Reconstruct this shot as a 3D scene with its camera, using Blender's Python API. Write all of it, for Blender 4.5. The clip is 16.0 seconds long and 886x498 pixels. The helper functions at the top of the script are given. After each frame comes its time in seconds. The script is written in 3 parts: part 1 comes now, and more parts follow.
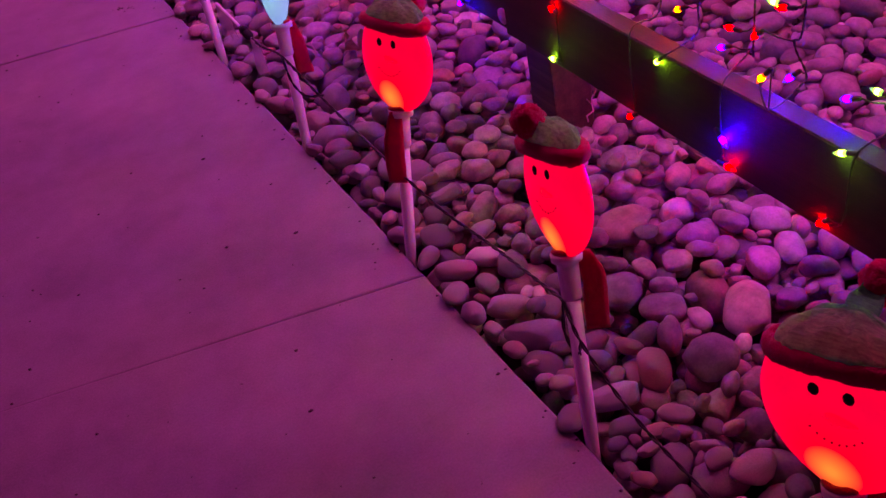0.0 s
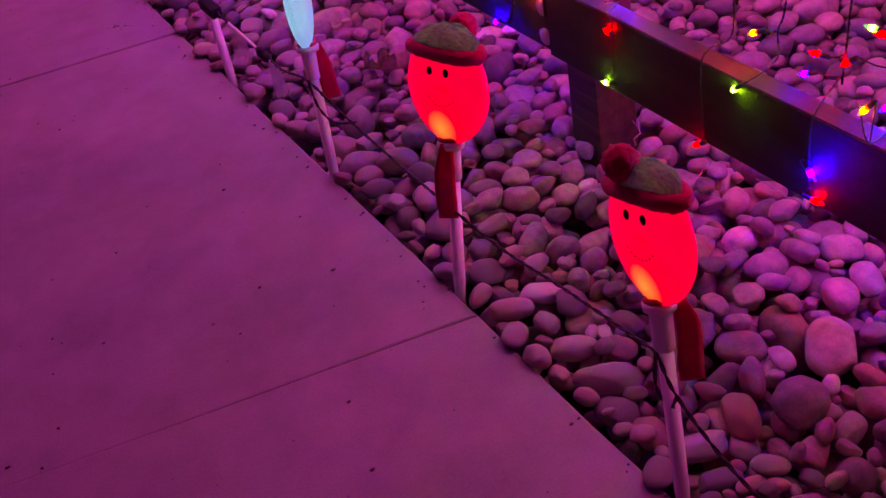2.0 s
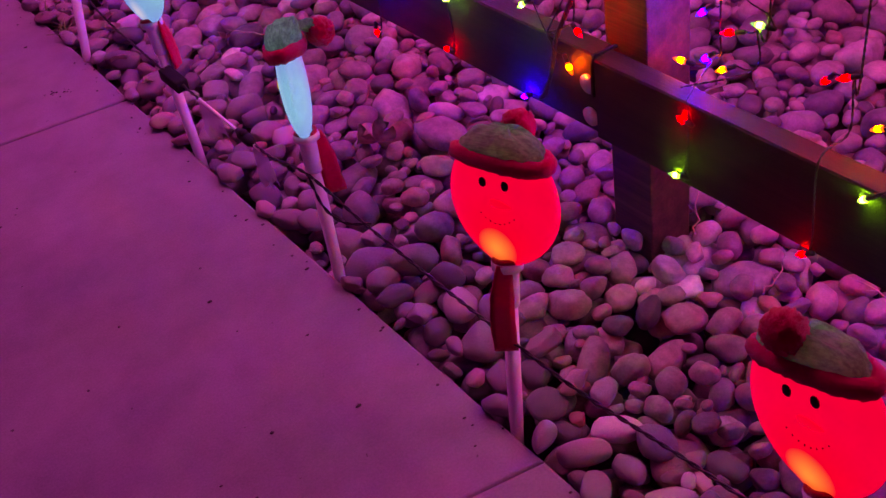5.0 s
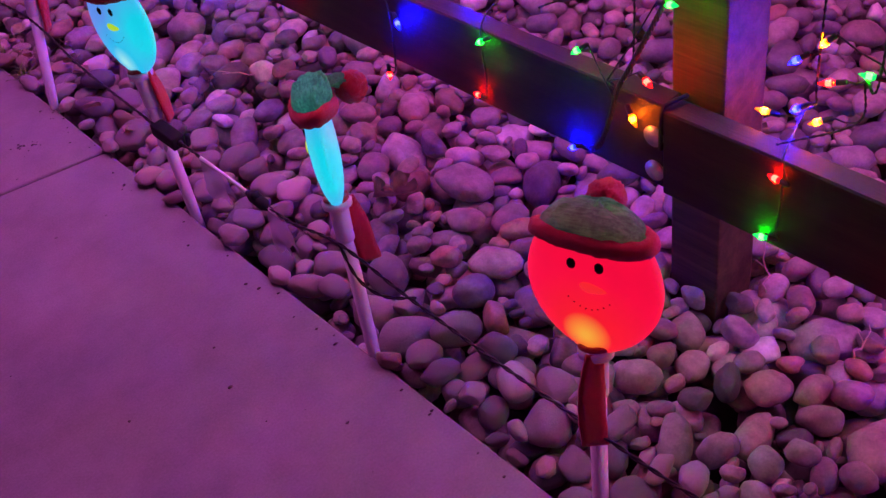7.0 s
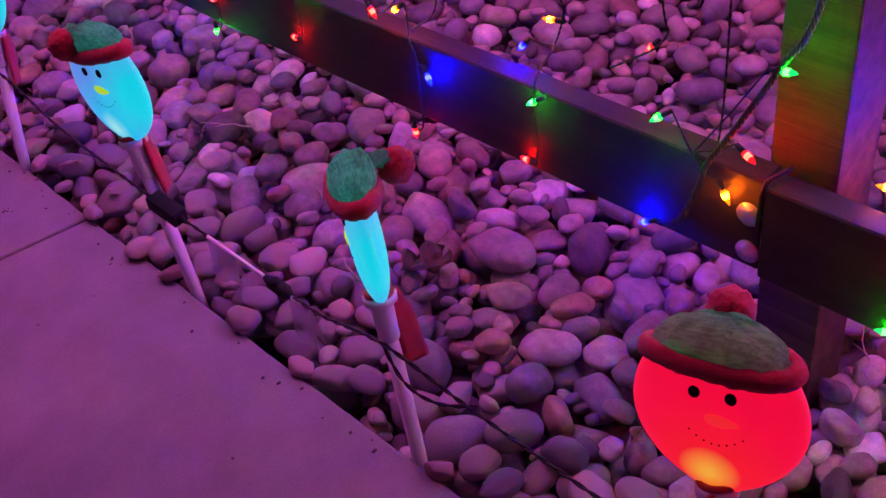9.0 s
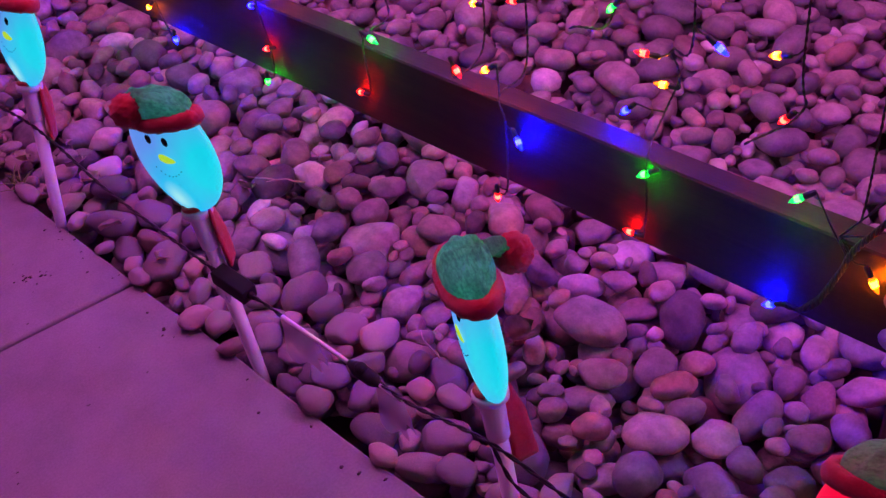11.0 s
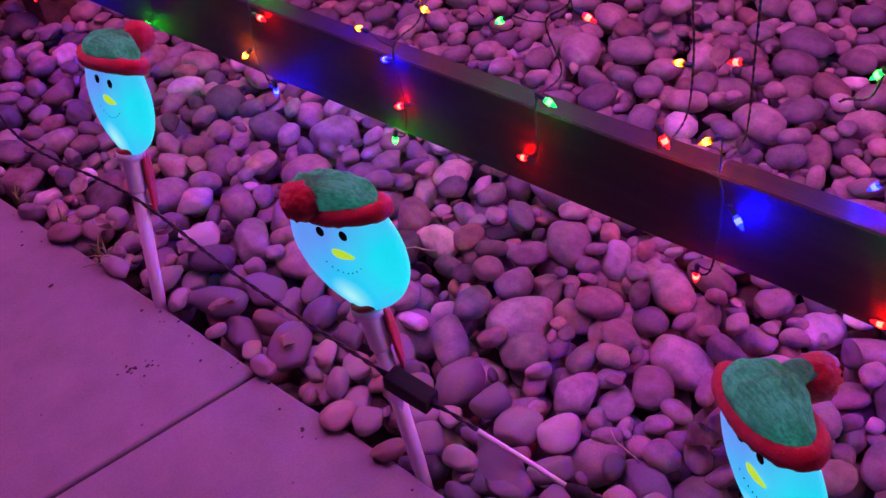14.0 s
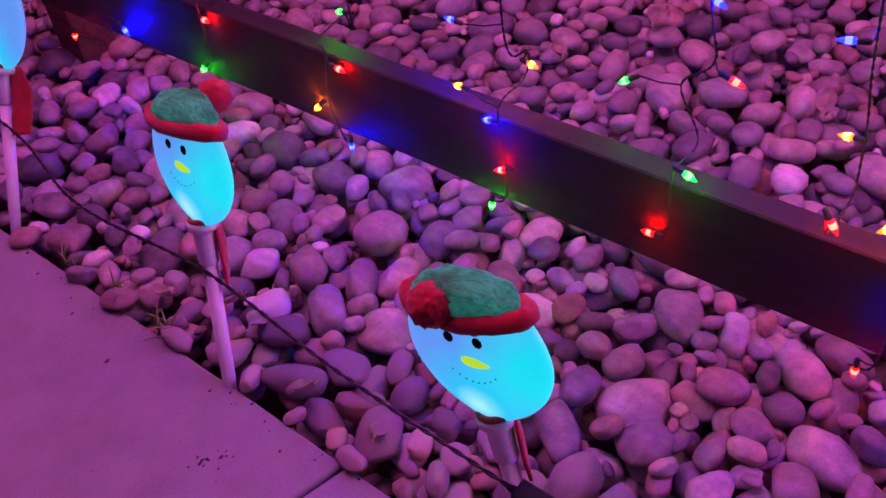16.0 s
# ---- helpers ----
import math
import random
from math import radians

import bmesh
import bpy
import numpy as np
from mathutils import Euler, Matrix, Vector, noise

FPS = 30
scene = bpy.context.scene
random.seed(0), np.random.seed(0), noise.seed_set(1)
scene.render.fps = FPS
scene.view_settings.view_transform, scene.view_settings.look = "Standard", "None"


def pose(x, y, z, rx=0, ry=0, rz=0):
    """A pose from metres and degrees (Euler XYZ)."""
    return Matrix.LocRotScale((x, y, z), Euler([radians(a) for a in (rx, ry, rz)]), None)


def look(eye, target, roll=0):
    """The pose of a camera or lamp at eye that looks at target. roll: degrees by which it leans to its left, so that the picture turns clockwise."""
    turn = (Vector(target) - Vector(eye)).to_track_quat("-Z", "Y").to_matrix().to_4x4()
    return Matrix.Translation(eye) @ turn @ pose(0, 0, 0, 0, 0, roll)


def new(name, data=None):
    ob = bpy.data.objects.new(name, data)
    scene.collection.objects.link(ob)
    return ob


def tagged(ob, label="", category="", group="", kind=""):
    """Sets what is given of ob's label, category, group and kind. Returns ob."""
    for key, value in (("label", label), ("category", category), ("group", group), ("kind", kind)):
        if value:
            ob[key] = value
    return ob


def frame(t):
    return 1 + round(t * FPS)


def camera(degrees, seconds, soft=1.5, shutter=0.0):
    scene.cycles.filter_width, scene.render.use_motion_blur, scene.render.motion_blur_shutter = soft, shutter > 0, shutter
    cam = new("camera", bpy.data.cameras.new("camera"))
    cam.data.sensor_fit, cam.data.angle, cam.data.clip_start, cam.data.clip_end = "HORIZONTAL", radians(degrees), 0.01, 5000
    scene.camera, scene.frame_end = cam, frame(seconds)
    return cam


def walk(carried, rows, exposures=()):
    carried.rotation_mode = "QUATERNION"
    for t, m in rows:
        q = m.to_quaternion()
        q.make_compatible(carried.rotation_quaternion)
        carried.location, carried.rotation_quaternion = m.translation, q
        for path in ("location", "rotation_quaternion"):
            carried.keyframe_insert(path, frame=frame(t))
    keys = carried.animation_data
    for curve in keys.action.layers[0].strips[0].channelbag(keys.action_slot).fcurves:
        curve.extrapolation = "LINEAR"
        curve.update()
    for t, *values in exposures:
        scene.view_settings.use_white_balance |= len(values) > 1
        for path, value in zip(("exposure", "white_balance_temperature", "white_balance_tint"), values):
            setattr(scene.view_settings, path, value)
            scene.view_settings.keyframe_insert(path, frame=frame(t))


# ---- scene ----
cam = camera(45.1, 16.0)
METRES, EYE, TILT, LEAN, TURN = 2.0, 1.18, -38.96, 9.27, -29.6
ROWS = [
    (0.0, 0.0, 0.0, 0.0, 0.0, 0.0, -0.0),
    (0.5, -0.022, 0.0137, 0.0083, -0.12, 0.05, 0.02),
    (1.0, -0.0427, 0.0233, 0.018, -0.54, -0.07, 0.34),
    (1.5, -0.0618, 0.0363, 0.0259, -1.41, -0.18, 0.83),
    (2.0, -0.0763, 0.054, 0.0371, -2.16, -0.33, 1.4),
    (2.5, -0.0881, 0.0763, 0.0496, -2.82, -0.51, 1.9),
    (3.0, -0.0987, 0.1039, 0.066, -3.45, -0.67, 2.31),
    (3.5, -0.1085, 0.1326, 0.0878, -4.16, -0.92, 2.82),
    (4.0, -0.1227, 0.1588, 0.1091, -5.04, -1.01, 3.34),
    (4.5, -0.1404, 0.1825, 0.1261, -5.84, -0.98, 3.83),
    (7.0, -0.2299, 0.3008, 0.2013, -10.53, -1.39, 6.81),
    (7.5, -0.2404, 0.3316, 0.2147, -11.53, -1.52, 7.47),
    (8.0, -0.2473, 0.3653, 0.2329, -12.28, -1.73, 7.93),
    (8.5, -0.2518, 0.3951, 0.2541, -12.77, -1.8, 8.27),
    (11.0, -0.3206, 0.4908, 0.3265, -14.22, -1.54, 8.96),
    (11.5, -0.341, 0.5053, 0.3413, -14.7, -1.56, 9.24),
    (12.0, -0.3619, 0.5226, 0.353, -15.26, -1.71, 9.56),
    (12.5, -0.3822, 0.5418, 0.3639, -15.75, -1.79, 9.87),
    (13.0, -0.4002, 0.5657, 0.3762, -16.02, -1.89, 10.09),
    (13.5, -0.4169, 0.5909, 0.3908, -16.2, -1.96, 10.28),
    (14.0, -0.4283, 0.6194, 0.4086, -16.26, -1.99, 10.48),
    (14.5, -0.4353, 0.6468, 0.4288, -16.3, -2.0, 10.64),
    (15.0, -0.4433, 0.6726, 0.4476, -16.37, -1.99, 10.74),
    (15.5, -0.4533, 0.6948, 0.4603, -16.39, -1.95, 10.8),
    (16.0, -0.4671, 0.7137, 0.471, -16.4, -1.89, 10.79),
]
walk(cam, [(t, pose(0, 0, EYE, TILT, LEAN, TURN) @ pose(METRES * x, METRES * y, METRES * z, 90 + pitch, roll, yaw)) for t, x, y, z, yaw, pitch, roll in ROWS],
     [(0.0, -0.3, 8800, 110), (4.7, -0.42, 8800, 110), (6.8, -0.1, 6500, 10), (8.7, -0.18, 6500, 10), (11.0, -0.08, 6500, 10), (16.0, 0.06, 6500, 10)])

# ---- world and lights ----
world = bpy.data.worlds.new("night")
scene.world = world
world.use_nodes = True
world.node_tree.nodes["Background"].inputs["Color"].default_value = (0.62, 0.08, 0.78, 1)
world.node_tree.nodes["Background"].inputs["Strength"].default_value = 0.055

# unseen coloured floods: house-light stand-in high over path, added fill over gravel behind fence
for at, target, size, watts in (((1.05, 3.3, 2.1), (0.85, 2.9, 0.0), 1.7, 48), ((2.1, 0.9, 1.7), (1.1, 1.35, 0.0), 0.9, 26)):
    flood = new("unseen_flood", bpy.data.lights.new("unseen_flood", "AREA"))
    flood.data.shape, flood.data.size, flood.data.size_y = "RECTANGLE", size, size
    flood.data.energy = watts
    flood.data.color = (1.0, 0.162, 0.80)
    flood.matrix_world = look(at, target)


# ---- materials ----
def shader(name):
    m = bpy.data.materials.new(name)
    m.use_nodes = True
    nt = m.node_tree
    return m, nt, nt.nodes["Principled BSDF"]


def add(nt, kind, **values):
    n = nt.nodes.new(kind)
    for key, value in values.items():
        n.inputs[key.replace("_", " ")].default_value = value
    return n


def coords(nt, scale=(1, 1, 1), out="Object"):
    tc = nt.nodes.new("ShaderNodeTexCoord")
    mp = nt.nodes.new("ShaderNodeMapping")
    mp.inputs["Scale"].default_value = scale
    nt.links.new(tc.outputs[out], mp.inputs["Vector"])
    return mp.outputs["Vector"]


def noise_tex(nt, vec, scale, detail=4.0, rough=0.55):
    n = add(nt, "ShaderNodeTexNoise", Scale=scale, Detail=detail, Roughness=rough)
    nt.links.new(vec, n.inputs["Vector"])
    return n.outputs["Fac"]


def ramp(nt, fac, stops):
    r = nt.nodes.new("ShaderNodeValToRGB")
    e = r.color_ramp.elements
    while len(e) < len(stops):
        e.new(0.5)
    for k, (p, c) in enumerate(stops):
        e[k].position, e[k].color = p, (*c, 1)
    nt.links.new(fac, r.inputs["Fac"])
    return r.outputs["Color"]


def mix(nt, fac, a, b, blend="MIX"):
    n = nt.nodes.new("ShaderNodeMix")
    n.data_type, n.blend_type = "RGBA", blend
    for sock, value in ((n.inputs[0], fac), (n.inputs[6], a), (n.inputs[7], b)):
        if isinstance(value, (int, float)):
            sock.default_value = value
        elif isinstance(value, tuple):
            sock.default_value = (*value, 1)
        else:
            nt.links.new(value, sock)
    return n.outputs[2]


def bump(nt, height, bsdf, strength=0.3, distance=0.01):
    b = add(nt, "ShaderNodeBump", Strength=strength, Distance=distance)
    nt.links.new(height, b.inputs["Height"])
    nt.links.new(b.outputs["Normal"], bsdf.inputs["Normal"])


def plain(name, col, rough=0.5, metal=0.0, spread=0.12, scale=60, rel=0.15):
    m, nt, b = shader(name)
    v = coords(nt)
    f = noise_tex(nt, v, scale)
    lo, hi = tuple(c * (1 - spread) for c in col), tuple(min(1, c * (1 + spread)) for c in col)
    nt.links.new(ramp(nt, f, [(0.3, lo), (0.7, hi)]), b.inputs["Base Color"])
    b.inputs["Roughness"].default_value, b.inputs["Metallic"].default_value = rough, metal
    if rel:
        bump(nt, f, b, rel, 0.002)
    return m


def concrete_material():
    m, nt, b = shader("broomed_concrete")
    v = coords(nt)
    big = noise_tex(nt, v, 2.4, 6, 0.65)
    mid = noise_tex(nt, v, 11, 6, 0.65)
    fine = noise_tex(nt, v, 260, 3, 0.7)
    spots = noise_tex(nt, v, 62, 2, 0.5)
    c = ramp(nt, big, [(0.3, (0.12, 0.11, 0.12)), (0.7, (0.34, 0.32, 0.30))])
    c = mix(nt, 0.45, c, ramp(nt, mid, [(0.3, (0.17, 0.16, 0.155)), (0.7, (0.33, 0.32, 0.31))]))
    c = mix(nt, 0.25, c, ramp(nt, fine, [(0.3, (0.16, 0.16, 0.15)), (0.7, (0.42, 0.41, 0.40))]))
    dark = ramp(nt, spots, [(0.225, (1, 1, 1)), (0.25, (0, 0, 0))])
    c = mix(nt, dark, c, (0.10, 0.09, 0.08))
    nt.links.new(c, b.inputs["Base Color"])
    b.inputs["Roughness"].default_value = 0.85
    h = mix(nt, 0.5, ramp(nt, mid, [(0, (0, 0, 0)), (1, (1, 1, 1))]), ramp(nt, fine, [(0, (0, 0, 0)), (1, (1, 1, 1))]))
    bump(nt, h, b, 0.25, 0.004)
    return m


def stone_material(name, island):
    m, nt, b = shader(name)
    if island:
        rnd = nt.nodes.new("ShaderNodeNewGeometry").outputs["Random Per Island"]
    else:
        rnd = nt.nodes.new("ShaderNodeObjectInfo").outputs["Random"]
    v = coords(nt)
    base = ramp(nt, rnd, [(0.0, (0.10, 0.10, 0.11)), (0.08, (0.42, 0.37, 0.33)), (0.16, (0.16, 0.15, 0.17)), (0.24, (0.33, 0.31, 0.33)), (0.32, (0.58, 0.47, 0.38)),
                          (0.40, (0.22, 0.21, 0.24)), (0.48, (0.45, 0.27, 0.20)), (0.56, (0.52, 0.48, 0.45)), (0.64, (0.13, 0.12, 0.13)), (0.72, (0.40, 0.38, 0.36)),
                          (0.80, (0.26, 0.18, 0.15)), (0.87, (0.62, 0.55, 0.48)), (0.94, (0.20, 0.20, 0.22)), (0.985, (0.85, 0.82, 0.78))])
    mid = noise_tex(nt, v, 26, 5, 0.6)
    fine = noise_tex(nt, v, 230, 4, 0.7)
    c = mix(nt, 0.9, base, ramp(nt, mid, [(0.25, (0.38, 0.37, 0.38)), (0.72, (1.2, 1.15, 1.10))]), "MULTIPLY")
    c = mix(nt, 0.5, c, ramp(nt, fine, [(0.3, (0.6, 0.6, 0.6)), (0.7, (1.2, 1.2, 1.2))]), "MULTIPLY")
    wv = add(nt, "ShaderNodeTexWave", Scale=16.0, Distortion=7.0, Detail=3.0)
    nt.links.new(v, wv.inputs["Vector"])
    c = mix(nt, 0.16, c, ramp(nt, wv.outputs["Fac"], [(0.2, (0.62, 0.60, 0.60)), (0.8, (1.1, 1.08, 1.05))]), "MULTIPLY")
    nt.links.new(c, b.inputs["Base Color"])
    b.inputs["Roughness"].default_value = 0.55
    b.inputs["Specular IOR Level"].default_value = 0.35
    h = mix(nt, 0.35, ramp(nt, mid, [(0, (0, 0, 0)), (1, (1, 1, 1))]), ramp(nt, fine, [(0, (0, 0, 0)), (1, (1, 1, 1))]))
    bump(nt, h, b, 0.35, 0.006)
    return m


def wood_material(name, dark, light):
    m, nt, b = shader(name)
    v = coords(nt, (9, 0.55, 9))
    v2 = coords(nt, (60, 2.0, 60))
    grain = noise_tex(nt, v, 5, 6, 0.6)
    fibre = noise_tex(nt, v2, 6, 4, 0.7)
    c = ramp(nt, grain, [(0.3, dark), (0.7, light)])
    c = mix(nt, 0.55, c, ramp(nt, fibre, [(0.3, (0.45, 0.42, 0.40)), (0.7, (1.3, 1.25, 1.2))]), "MULTIPLY")
    nt.links.new(c, b.inputs["Base Color"])
    b.inputs["Roughness"].default_value = 0.75
    bump(nt, fibre, b, 0.3, 0.003)
    return m


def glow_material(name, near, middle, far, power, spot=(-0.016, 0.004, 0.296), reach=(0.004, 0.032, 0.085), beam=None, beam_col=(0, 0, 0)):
    """Translucent frosted shell: the hot spot at its foot and a beam on one side are painted into the emission."""
    m, nt, b = shader(name)
    tc = nt.nodes.new("ShaderNodeTexCoord")

    def away(point, scale):
        d = nt.nodes.new("ShaderNodeVectorMath")
        d.operation = "DISTANCE"
        d.inputs[1].default_value = point
        nt.links.new(tc.outputs["Object"], d.inputs[0])
        k = nt.nodes.new("ShaderNodeMath")
        k.operation = "MULTIPLY"
        k.inputs[1].default_value = scale
        nt.links.new(d.outputs["Value"], k.inputs[0])
        return k.outputs[0]

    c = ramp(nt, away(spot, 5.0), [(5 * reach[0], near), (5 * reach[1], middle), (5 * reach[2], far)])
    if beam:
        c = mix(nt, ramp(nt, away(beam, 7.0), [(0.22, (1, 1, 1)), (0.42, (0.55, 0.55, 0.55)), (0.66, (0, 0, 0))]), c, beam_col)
    cloud = noise_tex(nt, tc.outputs["Object"], 22, 3, 0.5)
    c = mix(nt, 0.5, c, ramp(nt, cloud, [(0.3, (0.80, 0.86, 0.92)), (0.7, (1.0, 1.0, 1.0))]), "MULTIPLY")
    nt.links.new(c, b.inputs["Emission Color"])
    b.inputs["Emission Strength"].default_value = power
    b.inputs["Base Color"].default_value = (0.06, 0.06, 0.06, 1)
    b.inputs["Roughness"].default_value = 0.35
    return m


def knit_material(name, col, thin):
    """Brushed knit: long fibres along the hat, random lighter and darker patches, and light coming through."""
    m, nt, b = shader(name)
    v = coords(nt)
    fibre = noise_tex(nt, coords(nt, (330, 26, 260)), 1.0, 4, 0.65)
    fuzz = noise_tex(nt, v, 420, 3, 0.7)
    c = ramp(nt, fibre, [(0.30, tuple(x * 0.6 for x in col)), (0.55, col), (0.72, tuple(min(1, x * 1.1 + 0.08) for x in col))])
    c = mix(nt, 0.4, c, ramp(nt, fuzz, [(0.3, (0.7, 0.7, 0.7)), (0.7, (1.25, 1.25, 1.25))]), "MULTIPLY")
    c = mix(nt, 0.7, c, ramp(nt, noise_tex(nt, v, 42, 3, 0.6), [(0.34, (0.62, 0.65, 0.62)), (0.6, (1.15, 1.15, 1.15))]), "MULTIPLY")
    nt.links.new(c, b.inputs["Base Color"])
    b.inputs["Roughness"].default_value = 0.95
    b.inputs["Sheen Weight"].default_value = 0.4
    bump(nt, mix(nt, 0.35, fibre, fuzz), b, 0.8, 0.004)
    tr = nt.nodes.new("ShaderNodeBsdfTranslucent")
    nt.links.new(c, tr.inputs["Color"])
    ms = nt.nodes.new("ShaderNodeMixShader")
    ms.inputs[0].default_value = thin
    nt.links.new(b.outputs[0], ms.inputs[1])
    nt.links.new(tr.outputs[0], ms.inputs[2])
    nt.links.new(ms.outputs[0], nt.nodes["Material Output"].inputs["Surface"])
    return m


def felt_material(name, col):
    m, nt, b = shader(name)
    v = coords(nt)
    fuzz, patch = noise_tex(nt, v, 520, 4, 0.75), noise_tex(nt, v, 55, 3, 0.6)
    c = ramp(nt, fuzz, [(0.3, tuple(x * 0.55 for x in col)), (0.7, col)])
    c = mix(nt, 0.6, c, ramp(nt, patch, [(0.3, (0.65, 0.65, 0.65)), (0.7, (1.2, 1.2, 1.2))]), "MULTIPLY")
    nt.links.new(c, b.inputs["Base Color"])
    b.inputs["Roughness"].default_value = 0.95
    b.inputs["Sheen Weight"].default_value = 0.3
    bump(nt, fuzz, b, 0.8, 0.003)
    return m


def emissive_material(name, col, power):
    m, nt, b = shader(name)
    b.inputs["Base Color"].default_value = (*[0.3 * x + 0.05 for x in col], 1)
    b.inputs["Emission Color"].default_value = (*col, 1)
    b.inputs["Emission Strength"].default_value = power
    b.inputs["Roughness"].default_value = 0.2
    return m


CONCRETE = concrete_material()
STONE = stone_material("river_stone", False)
STONES = stone_material("river_stones", True)
SOIL = plain("dark_soil", (0.07, 0.055, 0.05), 0.95, 0, 0.4, 30, 0.4)
RAIL = wood_material("stained_wood", (0.004, 0.003, 0.0025), (0.026, 0.015, 0.010))
POST = wood_material("post_wood", (0.05, 0.026, 0.014), (0.15, 0.08, 0.045))
STEEL = plain("galvanised_steel", (0.55, 0.55, 0.56), 0.4, 0.9, 0.15, 90)
PIPE = plain("white_plastic", (0.84, 0.83, 0.82), 0.45, 0, 0.05, 40, 0.08)
CABLE = plain("black_rubber", (0.012, 0.012, 0.013), 0.5, 0, 0.2, 200, 0.1)
WIRE = plain("dark_green_wire", (0.02, 0.035, 0.022), 0.5, 0, 0.2, 200, 0.1)
BLACK = plain("black_plastic", (0.006, 0.006, 0.007), 0.85, 0, 0.2, 100, 0.1)
RED_FELT = felt_material("red_plush", (0.70, 0.012, 0.03))
GREEN_KNIT = knit_material("green_knit", (0.19, 0.98, 0.36), 0.75)
# one cyan shell in two copies, the painted beam on its near or far side
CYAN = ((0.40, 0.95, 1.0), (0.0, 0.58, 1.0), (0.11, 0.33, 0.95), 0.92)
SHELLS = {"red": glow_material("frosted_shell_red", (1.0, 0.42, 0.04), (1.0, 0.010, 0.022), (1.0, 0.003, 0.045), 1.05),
          "cyan_near": glow_material("frosted_shell_cyan_beam_near", *CYAN, beam=(0.0, -0.075, 0.350), beam_col=(0.0, 0.78, 0.97)),
          "cyan_far": glow_material("frosted_shell_cyan_beam_far", *CYAN, beam=(0.0, 0.085, 0.355), beam_col=(0.0, 0.78, 0.97))}
# noses are no lamps: the head's light is painted on them as glow
NOSE_LIT = emissive_material("nose_lime_glow", (0.55, 0.85, 0.03), 0.8)
NOSE_RED_LIT = emissive_material("nose_red_glow", (1.0, 0.02, 0.03), 0.95)
LEAF = plain("dry_leaf", (0.46, 0.38, 0.30), 0.8, 0, 0.3, 60, 0.4)
GRASS = plain("grass_blade", (0.16, 0.24, 0.05), 0.7, 0, 0.3, 40, 0.1)
BULB = {"R": emissive_material("bulb_red", (1.0, 0.004, 0.006), 4), "G": emissive_material("bulb_green", (0.002, 1.0, 0.16), 1.2),
        "B": emissive_material("bulb_blue", (0.004, 0.010, 1.0), 9), "O": emissive_material("bulb_amber", (1.0, 0.17, 0.002), 3)}
CORE = {"R": emissive_material("core_red", (1.0, 0.0014, 0.0008), 480), "G": emissive_material("core_green", (0.0009, 1.0, 0.0016), 380),
        "B": emissive_material("core_blue", (0.00016, 0.00021, 1.0), 2800), "O": emissive_material("core_amber", (1.0, 0.13, 0.0007), 520)}


def film_material():
    m, nt, b = shader("clear_film")
    b.inputs["Base Color"].default_value = (0.75, 0.75, 0.78, 1)
    b.inputs["Roughness"].default_value = 0.3
    b.inputs["Alpha"].default_value = 0.5
    return m


FILM = film_material()


# ---- mesh tools ----
def part(name, bm, material, parent=None, label="", smooth=True):
    me = bpy.data.meshes.new(name)
    bm.normal_update()
    bm.to_mesh(me)
    bm.free()
    if smooth:
        me.polygons.foreach_set("use_smooth", [True] * len(me.polygons))
    me.materials.append(material)
    ob = new(name, me)
    if parent:
        ob.parent = parent
    return tagged(ob, label)


def thing(name, label, category, group="", kind="", m=None):
    ob = new(name)
    ob.empty_display_size = 0.05
    if m is not None:
        ob.matrix_world = m
    return tagged(ob, label, category, group, kind)


def tube(bm, pts, radii, sides=8, caps=True):
    """A tube along points, with a radius at each."""
    pts = [Vector(p) for p in pts]
    rings, side = [], None
    for k, p in enumerate(pts):
        d = (pts[min(k + 1, len(pts) - 1)] - pts[max(k - 1, 0)]).normalized()
        if side is None:
            side = d.orthogonal().normalized()
        side = (side - d * side.dot(d)).normalized()
        up = d.cross(side)
        r = radii[k] if isinstance(radii, (list, tuple)) else radii
        rings.append([bm.verts.new(p + r * (math.cos(a) * side + math.sin(a) * up)) for a in (2 * math.pi * j / sides for j in range(sides))])
    for a, b in zip(rings, rings[1:]):
        for j in range(sides):
            bm.faces.new((a[j], a[(j + 1) % sides], b[(j + 1) % sides], b[j]))
    if caps:
        bm.faces.new(rings[0][::-1])
        bm.faces.new(rings[-1])
    return bm


def smooth_line(pts, steps=10):
    """A smooth line through the points."""
    pts = [Vector(p) for p in pts]
    ext = [2 * pts[0] - pts[1], *pts, 2 * pts[-1] - pts[-2]]
    out = []
    for a, b, c, d in zip(ext, ext[1:], ext[2:], ext[3:]):
        for k in range(steps):
            t = k / steps
            out.append(0.5 * (2 * b + (c - a) * t + (2 * a - 5 * b + 4 * c - d) * t * t + (3 * b - a - 3 * c + d) * t ** 3))
    return out + [pts[-1]]


def twisted(bm, pts, r, pitch, strands=2):
    """Strands wound round a line."""
    run, along = 0.0, [0.0]
    for a, b in zip(pts, pts[1:]):
        run += (b - a).length
        along.append(run)
    for s in range(strands):
        line = []
        for k, p in enumerate(pts):
            d = (pts[min(k + 1, len(pts) - 1)] - pts[max(k - 1, 0)]).normalized()
            side = d.cross(Vector((0.3, 0.1, 1))).normalized()
            up = side.cross(d)
            a = 2 * math.pi * (along[k] / pitch + s / strands)
            line.append(p + r * (math.cos(a) * side + math.sin(a) * up))
        tube(bm, line, r * 1.05, 6)
    return bm


def resample(pts, step):
    out, left = [pts[0].copy()], step
    for a, b in zip(pts, pts[1:]):
        d = (b - a).length
        while left <= d and d > 0:
            out.append(a + (b - a) * (left / d))
            left += step
        left -= d
    return out


